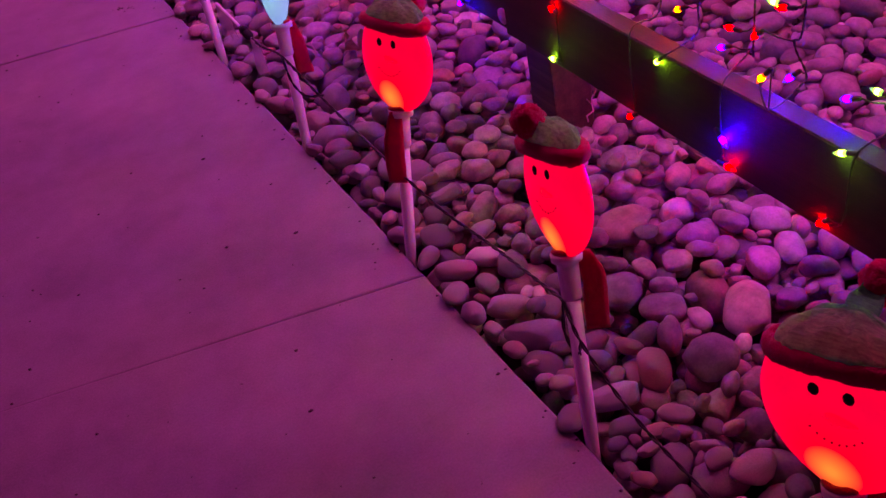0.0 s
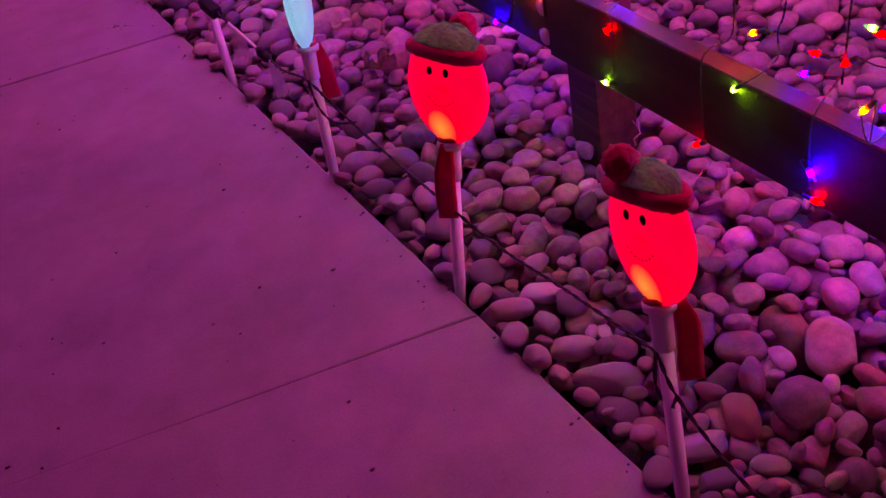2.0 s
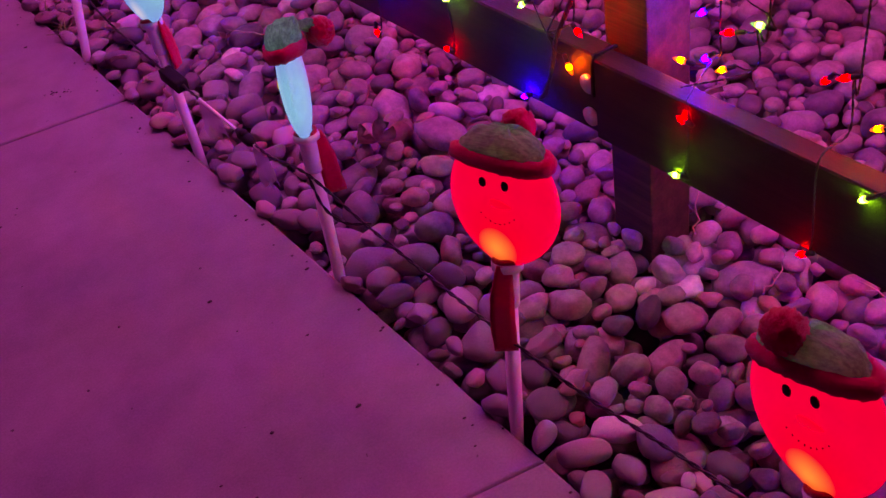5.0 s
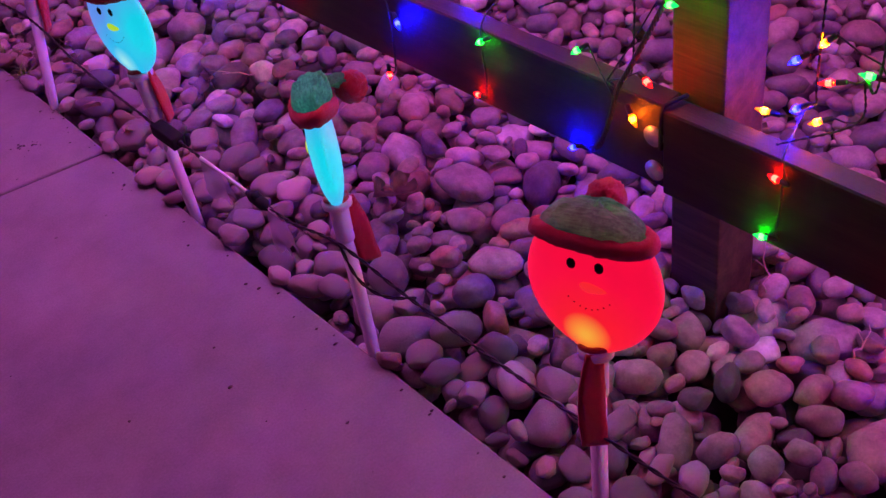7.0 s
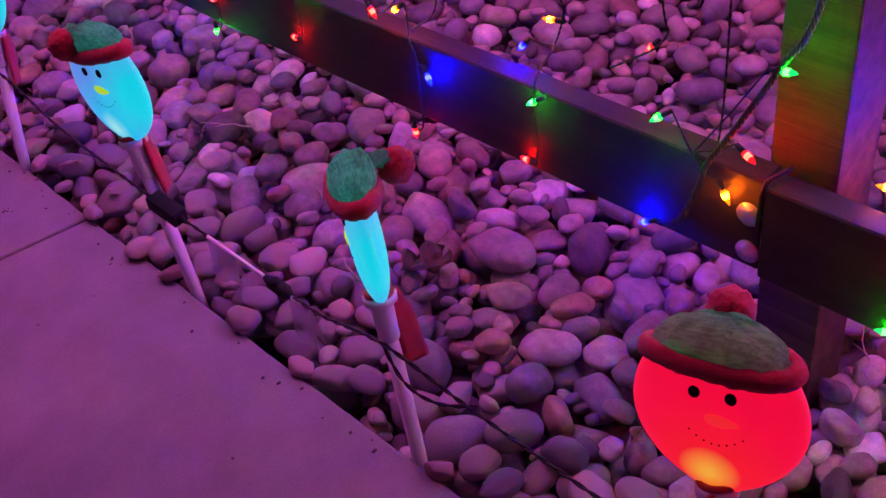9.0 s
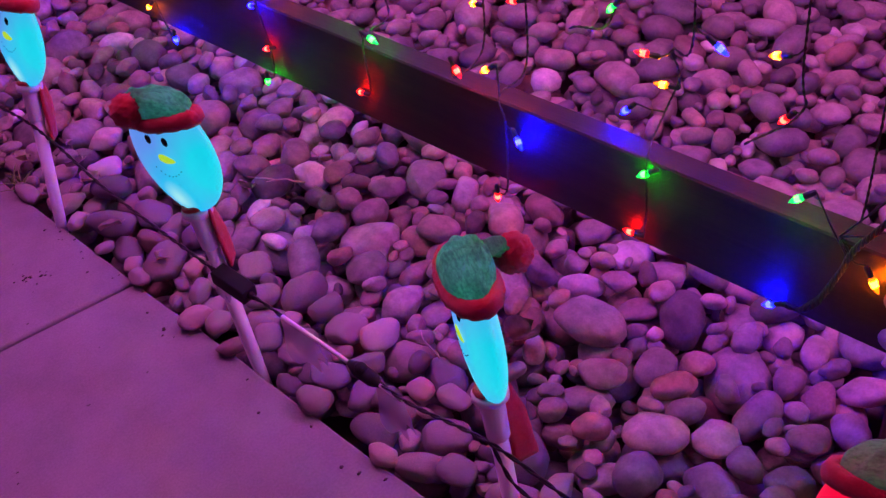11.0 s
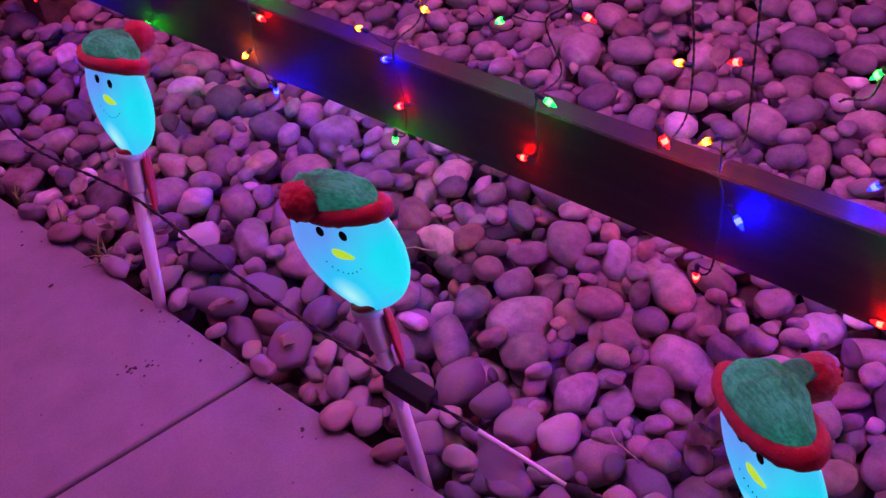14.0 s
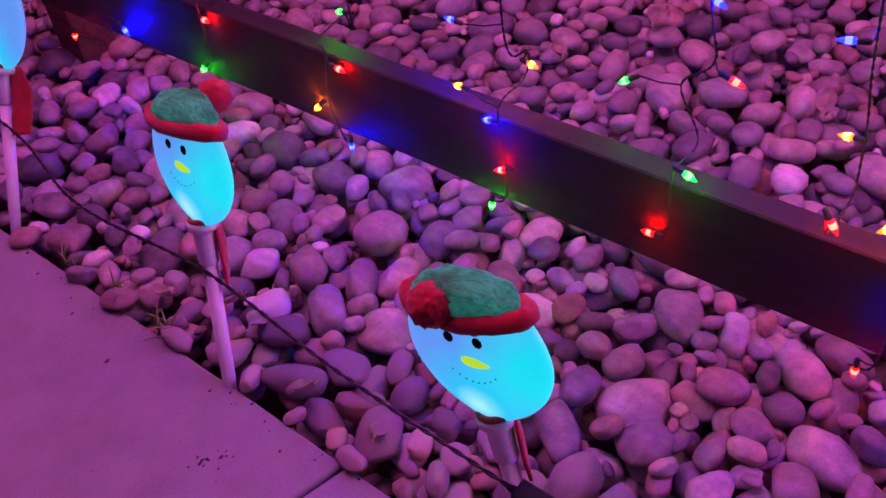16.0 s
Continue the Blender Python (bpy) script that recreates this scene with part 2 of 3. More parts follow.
def box(bm, lo, hi, bevel=0.0, segments=2):
    g = bmesh.ops.create_cube(bm, size=1)
    lo, hi = Vector(lo), Vector(hi)
    for v in g["verts"]:
        v.co = Vector([lo[k] + (v.co[k] + 0.5) * (hi[k] - lo[k]) for k in range(3)])
    if bevel:
        edges = list({e for v in g["verts"] for e in v.link_edges})
        bmesh.ops.bevel(bm, geom=edges, offset=bevel, segments=segments, affect="EDGES", profile=0.6)
    return bm


def ball(bm, c, r, level=2):
    g = bmesh.ops.create_icosphere(bm, subdivisions=level, radius=1)
    for v in g["verts"]:
        v.co = Vector([c[k] + v.co[k] * r[k] for k in range(3)])
    return g["verts"]


# ---- ground, concrete path ----
bm = bmesh.new()
bmesh.ops.create_grid(bm, x_segments=40, y_segments=40, size=60)
for v in bm.verts:
    v.co.z = -0.13
tagged(part("ground", bm, SOIL), "dark bare soil under and beyond the stones", "ground", kind="structure")

EDGE = 0.503
path = thing("pavement", "smooth grey concrete path of cast slabs with narrow joints", "concrete path", kind="structure")


def slab(y0, y1, skew, gap0, gap1):
    """One slab between two slanting joints, with rounded edges and a slightly wavy outer edge."""
    b = bmesh.new()
    outline = []
    for k in range(61):
        x = EDGE - 3.6 * k / 60
        outline.append((x, y0 + gap0 + skew * (EDGE - x)))
    far = []
    for k in range(61):
        x = EDGE - 3.6 * k / 60
        far.append((x, y1 - gap1 + skew * (EDGE - x)))
    side = []
    for k in range(1, 40):
        y = y0 + (y1 - y0) * k / 40
        side.append((EDGE + 0.003 * noise.noise((y * 5, 1.7, 0)) + 0.002 * noise.noise((y * 23, 4.1, 0)), y))
    loop = outline[::-1] + side + far
    top = [b.verts.new((x, y, 0)) for x, y in loop]
    f = b.faces.new(top)
    r = bmesh.ops.extrude_face_region(b, geom=[f])
    for v in r["geom"]:
        if isinstance(v, bmesh.types.BMVert):
            v.co.z = -0.1
    bmesh.ops.recalc_face_normals(b, faces=b.faces)
    edges = [e for e in b.edges if all(abs(v.co.z) < 1e-6 for v in e.verts)]
    bmesh.ops.bevel(b, geom=edges, offset=0.006, segments=3, affect="EDGES", profile=0.5)
    return part("slab", b, CONCRETE, path, smooth=False)


slab(-1.6, 1.342, 0.228, 0.003, 0.0008)
slab(1.342, 2.735, 0.215, 0.0008, 0.0027)
slab(2.735, 4.13, 0.215, 0.0027, 0.003)
slab(4.13, 6.5, 0.215, 0.003, 0.003)
bm = bmesh.new()
box(bm, (-3.2, -1.6, -0.12), (0.485, 7.0, -0.009))
tagged(part("joint_filler", bm, SOIL, path), "dirt in the joints")

# ---- fence ----
RAIL_FRONT = 0.878
fence = thing("fence", "low dark-stained timber rail fence bolted to a square post", "fence", kind="structure")


def rail(y0, y1, top0, top1, front, height=0.14, thick=0.038):
    b = bmesh.new()
    box(b, (0, 0, 0), (1, 1, 1))
    bmesh.ops.subdivide_edges(b, edges=[e for e in b.edges if abs((e.verts[0].co - e.verts[1].co).y) > 0.5], cuts=40)
    for v in b.verts:
        k = v.co.y
        y = y0 + (y1 - y0) * k
        v.co = Vector((front + thick * v.co.x + 0.0012 * noise.noise((y * 3, v.co.z * 2, 5)), y,
                       top0 + (top1 - top0) * k - height * (1 - v.co.z) + 0.0015 * noise.noise((y * 4, v.co.x, 2))))
    edges = [e for e in b.edges if len(e.link_faces) == 2 and e.calc_face_angle() > 1.0]
    bmesh.ops.bevel(b, geom=edges, offset=0.0025, segments=1, affect="EDGES")
    return part("rail", b, RAIL, fence, smooth=False)


rail(1.612, 4.05, 0.360, 0.325, RAIL_FRONT + 0.004)
rail(-0.85, 1.608, 0.385, 0.358, RAIL_FRONT - 0.004)
rail(-0.85, 4.05, 0.96, 0.96, RAIL_FRONT + 0.002)
for y in (1.607, 4.02, -0.8):
    bm = bmesh.new()
    box(bm, (0.923, y - 0.063, -0.13), (1.012, y + 0.024, 1.02), 0.004)
    part("post", bm, POST, fence, smooth=False)
for y, z in ((1.628, 0.304), (1.626, 0.246)):
    bm = bmesh.new()
    for v in ball(bm, (RAIL_FRONT + 0.004, y, z), (0.007, 0.0125, 0.0125), 3):
        v.co.x = min(v.co.x, RAIL_FRONT + 0.006)
    tube(bm, [(RAIL_FRONT + 0.006, y, z), (RAIL_FRONT + 0.0005, y, z)], 0.016, 20)
    part("bolt", bm, STEEL, fence, "round galvanised bolt head")

# ---- snowman stake lights ----
NECK, CROWN = 0.268, 0.466


def half(s, lift=0.0):
    """Half width and half depth of a head at the height s along its stake."""
    k = min(max((s - NECK) / (CROWN - NECK), 0), 1)
    w = 0.0865 * max(0.0, math.sin(math.pi * k ** 0.90)) ** 0.58
    d = 0.0215 * max(0.0, math.sin(math.pi * k ** 0.85)) ** 0.50
    return max(w, 0.012), max(d, 0.011)


def skin(y, s, lift=0.0):
    w, d = half(s)
    return Vector((-(d * math.sqrt(max(0.0, 1 - (y / w) ** 2)) + lift), y, s))


def ring(s, n=40, grow=0.0):
    w, d = half(s)
    return [((d + grow) * math.cos(a), (w + grow) * math.sin(a)) for a in (2 * math.pi * j / n for j in range(n))]


def loft(bm, rows, close=True):
    vs = [[bm.verts.new(p) for p in row] for row in rows]
    n = len(vs[0])
    for a, b in zip(vs, vs[1:]):
        for j in range(n):
            bm.faces.new((a[j], a[(j + 1) % n], b[(j + 1) % n], b[j]))
    if close:
        bm.faces.new(vs[0][::-1])
        bm.faces.new(vs[-1])
    return bm


def stake_light(base, top, yaw, lit, pom, scarf, seed, label):
    """A leaning pipe with a flat frosted snowman head, a knitted hat and a felt scarf. pom: where the hat's end lies, from the stake's axis."""
    base, top = Vector(base), Vector(top)
    axis = (top - base).normalized()
    turn = Vector((0, 0, 1)).rotation_difference(axis).to_matrix().to_4x4()
    m = Matrix.Translation(base) @ turn @ pose(0, 0, 0, 0, 0, yaw)
    inv = m.inverted()
    up = (top - base).length - 0.257
    t = thing("snowman_stake_light", label, "stake light", "snowman lights along the path", m=m)

    raise_up = Matrix.Translation((0, 0, up))
    b = bmesh.new()
    tube(b, [(0, 0, -0.11), (0, 0, 0.0), (0, 0, 0.01), (0, 0, 0.215 + up)], [0.009, 0.0095, 0.0102, 0.0112], 20)
    part("pole", b, PIPE, t)
    b = bmesh.new()
    tube(b, [(0, 0, 0.206), (0, 0, 0.209), (0, 0, 0.255), (0, 0, 0.2605), (0, 0, 0.262), (0, 0, 0.272), (0, 0, 0.274)],
         [0.0125, 0.0142, 0.0150, 0.0152, 0.0215, 0.0222, 0.018], 24)
    b.transform(raise_up)
    part("collar", b, PIPE, t, "white plastic socket collar")
    b = bmesh.new()
    line = [(0.0125 * math.cos(a), 0.0125 * math.sin(a), 0.222 + 0.002 * math.sin(3 * a)) for a in (0.3 * k for k in range(20))]
    tube(b, line + [(0.02, 0.004, 0.226), (0.026, 0.006, 0.232)], 0.0016, 6)
    b.transform(raise_up)
    part("cable_tie", b, BLACK, t, "black cable tie")

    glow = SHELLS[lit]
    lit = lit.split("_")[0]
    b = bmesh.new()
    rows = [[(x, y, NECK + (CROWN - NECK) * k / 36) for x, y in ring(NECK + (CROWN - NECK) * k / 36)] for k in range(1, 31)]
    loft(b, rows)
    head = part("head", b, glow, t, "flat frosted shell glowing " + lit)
    head.location.z = up
    for y in (0.0175, -0.0175):
        b = bmesh.new()
        for v in ball(b, (0, 0, 0), (0.0020, 0.0060, 0.0069), 2):
            v.co += skin(y, 0.3885, 0.0006)
        part("eye", b, BLACK, head)
    b = bmesh.new()
    for v in ball(b, (0, 0, 0), (1, 1, 1), 3):
        k = (v.co.y + 1) / 2
        y, s = 0.007 - 0.034 * (1 - k), 0.3635 + 0.0085 * v.co.z * (0.45 + 0.55 * k) - 0.003 * (1 - k)
        v.co = skin(y, s, 0.0006 + 0.002 * max(0, -v.co.x))
    part("nose", b, NOSE_LIT if lit == "cyan" else NOSE_RED_LIT, head, "lime carrot nose with painted-in glow" if lit == "cyan" else "carrot nose with red head light painted in")
    b = bmesh.new()
    for k in range(8):
        y = 0.022 - 0.052 * k / 7
        for v in ball(b, (0, 0, 0), (0.0006, 0.0011, 0.0011), 1):
            v.co += skin(y, 0.3345 + 0.012 * ((y + 0.004) / 0.027) ** 2, 0.0004)
    part("smile", b, BLACK, head, "dotted smile")

    # hat: a soft dome that narrows into a folded end with a pom-pom
    end = inv @ (base + Vector(pom)) - Vector((0, 0, up))
    b = bmesh.new()
    rows = []
    for k in range(15):
        f = k / 14
        a = f * math.pi / 2 * 0.97
        w, d = half(0.411)
        c = math.cos(a) ** 0.62
        row = []
        for j in range(64):
            q = 2 * math.pi * j / 64
            rib = 1 + 0.012 * math.sin(q * 32) + 0.05 * f * math.sin(5 * q + 2 * seed + 3 * f) + 0.22 * f * noise.noise((2 * math.cos(q) + seed, 2 * math.sin(q), 3 * f))
            row.append(((d + 0.010 + 0.010 * f) * c * rib * math.cos(q) + 0.35 * f * end.x * (1 - c), (w - 0.003) * c * rib * math.sin(q) + 0.2 * f * end.y * (1 - c),
                        0.413 + 0.042 * math.sin(a) + 0.006 * noise.noise((seed + 3 * math.cos(q), 3 * math.sin(q), 3 * f))))
        rows.append(row)
    loft(b, rows)
    start = Vector((end.x * 0.35, end.y * 0.5, 0.442))
    fold = smooth_line([start, start.lerp(end, 0.5) + Vector((0, 0, 0.008)), end], 6)
    n = len(fold) - 1
    loft(b, [[p + Vector((r * math.cos(q), r * math.sin(q) * (1 + 0.3 * noise.noise((q, k * 0.4, seed))), 0.4 * r * math.sin(q + 1))) for q in (2 * math.pi * j / 24 for j in range(24))]
             for k, p, r in ((k, p, 0.017 - 0.006 * k / n) for k, p in enumerate(fold))])
    hat = part("hat", b, GREEN_KNIT, t, "ribbed green knitted hat")
    hat.location.z = up
    b = bmesh.new()
    w, d = half(0.41)
    rows = []
    for j in range(72):
        q = 2 * math.pi * j / 72
        c = Vector(((d + 0.007) * math.cos(q), (w - 0.001) * math.sin(q), 0.418 + 0.003 * math.sin(2 * q + seed)))
        out = Vector((math.cos(q), 0.55 * math.sin(q), 0)).normalized()
        row = []
        for i in range(14):
            a = 2 * math.pi * i / 14
            r = 0.0100 * (1 + 0.22 * noise.noise((c.x * 160, c.y * 160, 3 * math.sin(a) + seed)))
            row.append(c + out * (r * math.cos(a)) + Vector((0, 0, 1.15 * r * math.sin(a))))
        rows.append(row)
    rows.append(rows[0])
    loft(b, rows, False)
    bmesh.ops.remove_doubles(b, verts=b.verts, dist=1e-6)
    part("brim", b, RED_FELT, hat, "fuzzy red plush brim")
    b = bmesh.new()
    for v in ball(b, (0, 0, 0), (1, 1, 1), 4):
        r = 0.0225 * (1 + 0.20 * noise.noise(v.co * 7 + Vector((seed, 0, 0))) + 0.09 * noise.noise(v.co * 23))
        v.co = end + v.co * r
    part("pom_pom", b, RED_FELT, hat, "fuzzy red pom-pom")

    # scarf: a loop round the neck and one long tail
    place, face = (Vector((math.cos(a), math.sin(a), 0)) for a in (radians(scarf[0] - yaw), radians(scarf[1] - yaw)))
    across = Vector((-face.y, face.x, 0))
    b = bmesh.new()
    tube(b, [(0.0155 * math.cos(a), 0.018 * math.sin(a), 0.2755 + 0.0015 * math.sin(2 * a)) for a in (2 * math.pi * k / 24 for k in range(25))], 0.0042, 8)
    rows = []
    for k in range(15):
        f = k / 14
        c = place * (0.018 + scarf[2] * math.sin(min(1, 2 * f) * 1.57)) + Vector((0, 0, 0.273 - scarf[3] * f)) + across * (0.004 * math.sin(3 * f + seed))
        wd = 0.0165 * (0.62 + 0.38 * min(1, 3 * f)) * (1 + 0.10 * noise.noise((f * 6, seed, 0)))
        row = []
        for e in (-1, -0.5, 0, 0.5, 1, 1, 0.5, 0, -0.5, -1):
            th = 0.0022 if len(row) < 5 else -0.0022
            row.append(c + across * (wd * e) + face * (th + 0.0012 * math.sin(5 * f + seed) * e))
        rows.append(row)
    loft(b, rows)
    b.transform(raise_up)
    part("scarf", b, RED_FELT, t, "red felt scarf with one hanging tail")
    return t


CY = "white pipe stake light with cyan-lit snowman head and knitted hat"
RD = "white pipe stake light with red-lit snowman head and knitted hat"
STAKES = [
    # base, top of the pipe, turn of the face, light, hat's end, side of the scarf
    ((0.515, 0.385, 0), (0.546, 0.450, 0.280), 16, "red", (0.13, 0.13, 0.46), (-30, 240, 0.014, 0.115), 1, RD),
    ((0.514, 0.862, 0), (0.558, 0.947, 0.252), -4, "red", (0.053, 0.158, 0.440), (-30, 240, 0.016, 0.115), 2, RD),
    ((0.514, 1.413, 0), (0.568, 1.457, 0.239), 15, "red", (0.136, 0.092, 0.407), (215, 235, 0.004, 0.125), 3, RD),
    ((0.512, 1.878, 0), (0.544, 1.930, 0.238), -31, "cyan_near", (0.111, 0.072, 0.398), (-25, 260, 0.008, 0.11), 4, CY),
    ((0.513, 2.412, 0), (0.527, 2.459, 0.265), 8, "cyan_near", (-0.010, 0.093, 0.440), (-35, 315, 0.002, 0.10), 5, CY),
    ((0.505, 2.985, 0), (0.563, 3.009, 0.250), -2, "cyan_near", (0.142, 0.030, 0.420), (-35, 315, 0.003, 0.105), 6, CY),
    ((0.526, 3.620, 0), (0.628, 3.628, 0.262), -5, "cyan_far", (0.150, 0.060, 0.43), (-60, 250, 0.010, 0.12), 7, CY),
]
for row in STAKES:
    stake_light(*row)


# ---- cable from stake to stake ----
def on_stake(k, s, dx=-0.014):
    a, b = Vector(STAKES[k][0]), Vector(STAKES[k][1])
    return a + (b - a).normalized() * s + Vector((dx, 0, 0))


cable = thing("power_cable", "black twisted two-core cable tied from stake to stake", "cable")


def run(pts, steps=14, r=0.0015, pitch=0.05):
    b = bmesh.new()
    twisted(b, resample(smooth_line(pts, steps), 0.0033), r, pitch)
    return part("cord", b, CABLE, cable)


PLUG_A, PLUG_B = Vector((0.509, 2.425, 0.188)), Vector((0.512, 2.362, 0.182))
TUBE_A, TUBE_B = Vector((0.510, 2.285, 0.186)), Vector((0.520, 2.150, 0.164))
run([on_stake(6, 0.205) + Vector((0, 0.6, 0.02)), on_stake(6, 0.205), Vector((0.525, 3.30, 0.195)), on_stake(5, 0.205), Vector((0.517, 2.72, 0.192)), PLUG_A])
run([PLUG_B, Vector((0.512, 2.32, 0.184)), TUBE_A], r=0.0014)
run([Vector((0.523, 2.128, 0.160)), Vector((0.523, 2.05, 0.160)), on_stake(3, 0.196), Vector((0.531, 1.78, 0.165)), Vector((0.542, 1.62, 0.14)), on_stake(2, 0.16)])
run([on_stake(2, 0.16), Vector((0.548, 1.31, 0.135)), Vector((0.543, 1.13, 0.172)), on_stake(1, 0.222)])
run([on_stake(1, 0.222), Vector((0.528, 0.885, 0.17)), Vector((0.54, 0.80, 0.10)), Vector((0.55, 0.70, 0.065)), Vector((0.545, 0.56, 0.075)), on_stake(0, 0.20)])
run([on_stake(3, 0.196), Vector((0.520, 1.885, 0.145)), Vector((0.528, 1.84, 0.13)), Vector((0.545, 1.78, 0.150))], r=0.0014)
run([on_stake(1, 0.222), Vector((0.528, 0.925, 0.16)), Vector((0.533, 0.905, 0.125)), Vector((0.528, 0.885, 0.17))], r=0.0014)
bm = bmesh.new()
box(bm, (-0.013, -0.034, -0.012), (0.013, 0.034, 0.012), 0.003)
tube(bm, [(0, 0.033, 0), (0, 0.046, 0)], [0.006, 0.0035], 10)
tube(bm, [(0, -0.033, 0), (0, -0.046, 0)], [0.006, 0.0035], 10)
bm.transform(Matrix.Translation((PLUG_A + PLUG_B) / 2) @ (PLUG_A - PLUG_B).to_track_quat("Y", "Z").to_matrix().to_4x4())
part("battery_box", bm, BLACK, cable, "black plastic switch box")
bm = bmesh.new()
tube(bm, [TUBE_A, TUBE_A.lerp(TUBE_B, 0.5) + Vector((0, 0, 0.001)), TUBE_A.lerp(TUBE_B, 0.9)], 0.0032, 8)
part("sleeve", bm, PIPE, cable, "clear plastic sleeve")
bm = bmesh.new()
tube(bm, [Vector((0.522, 2.118, 0.158)), Vector((0.523, 2.075, 0.153))], 0.0032, 8)
part("sleeve", bm, PIPE, cable, "clear plastic sleeve")
bm = bmesh.new()
tube(bm, [TUBE_A.lerp(TUBE_B, 0.88), TUBE_B, Vector((0.522, 2.125, 0.159)), Vector((0.522, 2.112, 0.157))], [0.004, 0.0105, 0.0105, 0.004], 12)
ball(bm, (0.520, 2.143, 0.170), (0.009, 0.010, 0.008), 2)
part("connector", bm, BLACK, cable, "black cable connector")


def flap(a, b, drop, seed):
    """A strip of clear film folded over the cable and hanging from it."""
    f = bmesh.new()
    a, b = Vector(a), Vector(b)
    for off in (-0.0022, 0.0022):
        grid = [[f.verts.new(a.lerp(b, i / 6) + Vector((off * (1 + 2 * k / 8) + 0.006 * noise.noise((i * 0.5, k * 0.4, seed)) * k / 8, 0.012 * k / 8 * noise.noise((seed, 1, 2)) - 0.012 * (k / 8) * (i / 6 - 0.3),
                 -drop * (k / 8) * (0.85 + 0.15 * math.sin(i))))) for k in range(9)] for i in range(7)]
        for p, q in zip(grid, grid[1:]):
            for k in range(8):
                f.faces.new((p[k], p[k + 1], q[k + 1], q[k]))
    part("film_tag", f, FILM, cable, "clear plastic tape flag")


flap(TUBE_A, TUBE_A.lerp(TUBE_B, 0.42), 0.075, 3)
flap((0.522, 2.118, 0.156), (0.523, 2.075, 0.151), 0.085, 8)
flap((0.511, 2.44, 0.188), (0.510, 2.415, 0.186), 0.05, 12)

# ---- strings of small lights hanging over the rail ----
DROPS = [
    # where the string hangs, then its bulbs: colour (small letters: behind the rail), place along the fence, height
    (0.76, "g 0.794 0.419  b 0.841 0.388  G 0.778 0.369  R 0.804 0.243"),
    (0.91, "r 0.962 0.475  g 0.978 0.478  r 1.013 0.414  b 0.944 0.376  O 0.921 0.417"),
    (1.00, "r 1.064 0.407  b 1.081 0.369  B 0.998 0.280  R 0.985 0.239"),
    (1.12, "o 1.118 0.485  g 1.158 0.475  o 1.179 0.396  G 1.142 0.351"),
    (1.21, "r 1.232 0.446  r 1.259 0.432  R 1.218 0.218"),
    (1.35, "g 1.362 0.471  o 1.422 0.494  r 1.411 0.443  o 1.420 0.383"),
    (1.42, "b 1.457 0.458  b 1.450 0.390  o 1.495 0.368  R 1.426 0.336  G 1.438 0.235"),
    (1.70, "G 1.591 0.524  R 1.628 0.399  O 1.654 0.330  G 1.750 0.403  B 1.769 0.229"),
    (1.79, "o 1.829 0.518  r 1.813 0.440"),
    (1.95, "b 1.901 0.504  r 2.005 0.462  o 1.976 0.427  b 2.033 0.368  G 1.952 0.346  R 1.974 0.240"),
    (2.05, "g 2.052 0.511"),
    (2.19, "g 2.188 0.574  r 2.214 0.473  O 2.207 0.408  B 2.161 0.308  R 2.213 0.189"),
    (2.27, "b 2.303 0.561  o 2.289 0.447  R 2.265 0.387"),
    (2.46, "b 2.451 0.564  r 2.425 0.471  g 2.570 0.424  G 2.439 0.380  R 2.488 0.268"),
    (2.72, "b 2.852 0.428  o 2.717 0.399  O 2.783 0.385  B 2.738 0.347  R 2.724 0.269  G 2.750 0.197"),
    (3.06, "g 3.082 0.376  R 3.025 0.333  O 3.096 0.240  B 3.035 0.188"),
    (3.36, "R 3.344 0.324  G 3.392 0.215"),
    (3.68, "B 3.622 0.223  R 3.833 0.150"),
]


def bulb_mesh(bm, at, way, socket):
    way = Vector(way).normalized()
    at = Vector(at)
    if socket:
        tube(bm, [at - way * 0.021, at - way * 0.019, at - way * 0.007, at - way * 0.006], [0.0022, 0.0036, 0.0038, 0.003], 8)
    else:
        tube(bm, [at - way * 0.007, at - way * 0.003, at + way * 0.005, at + way * 0.010, at + way * 0.0135], [0.0032, 0.0041, 0.0036, 0.0024, 0.0006], 10)
    return bm


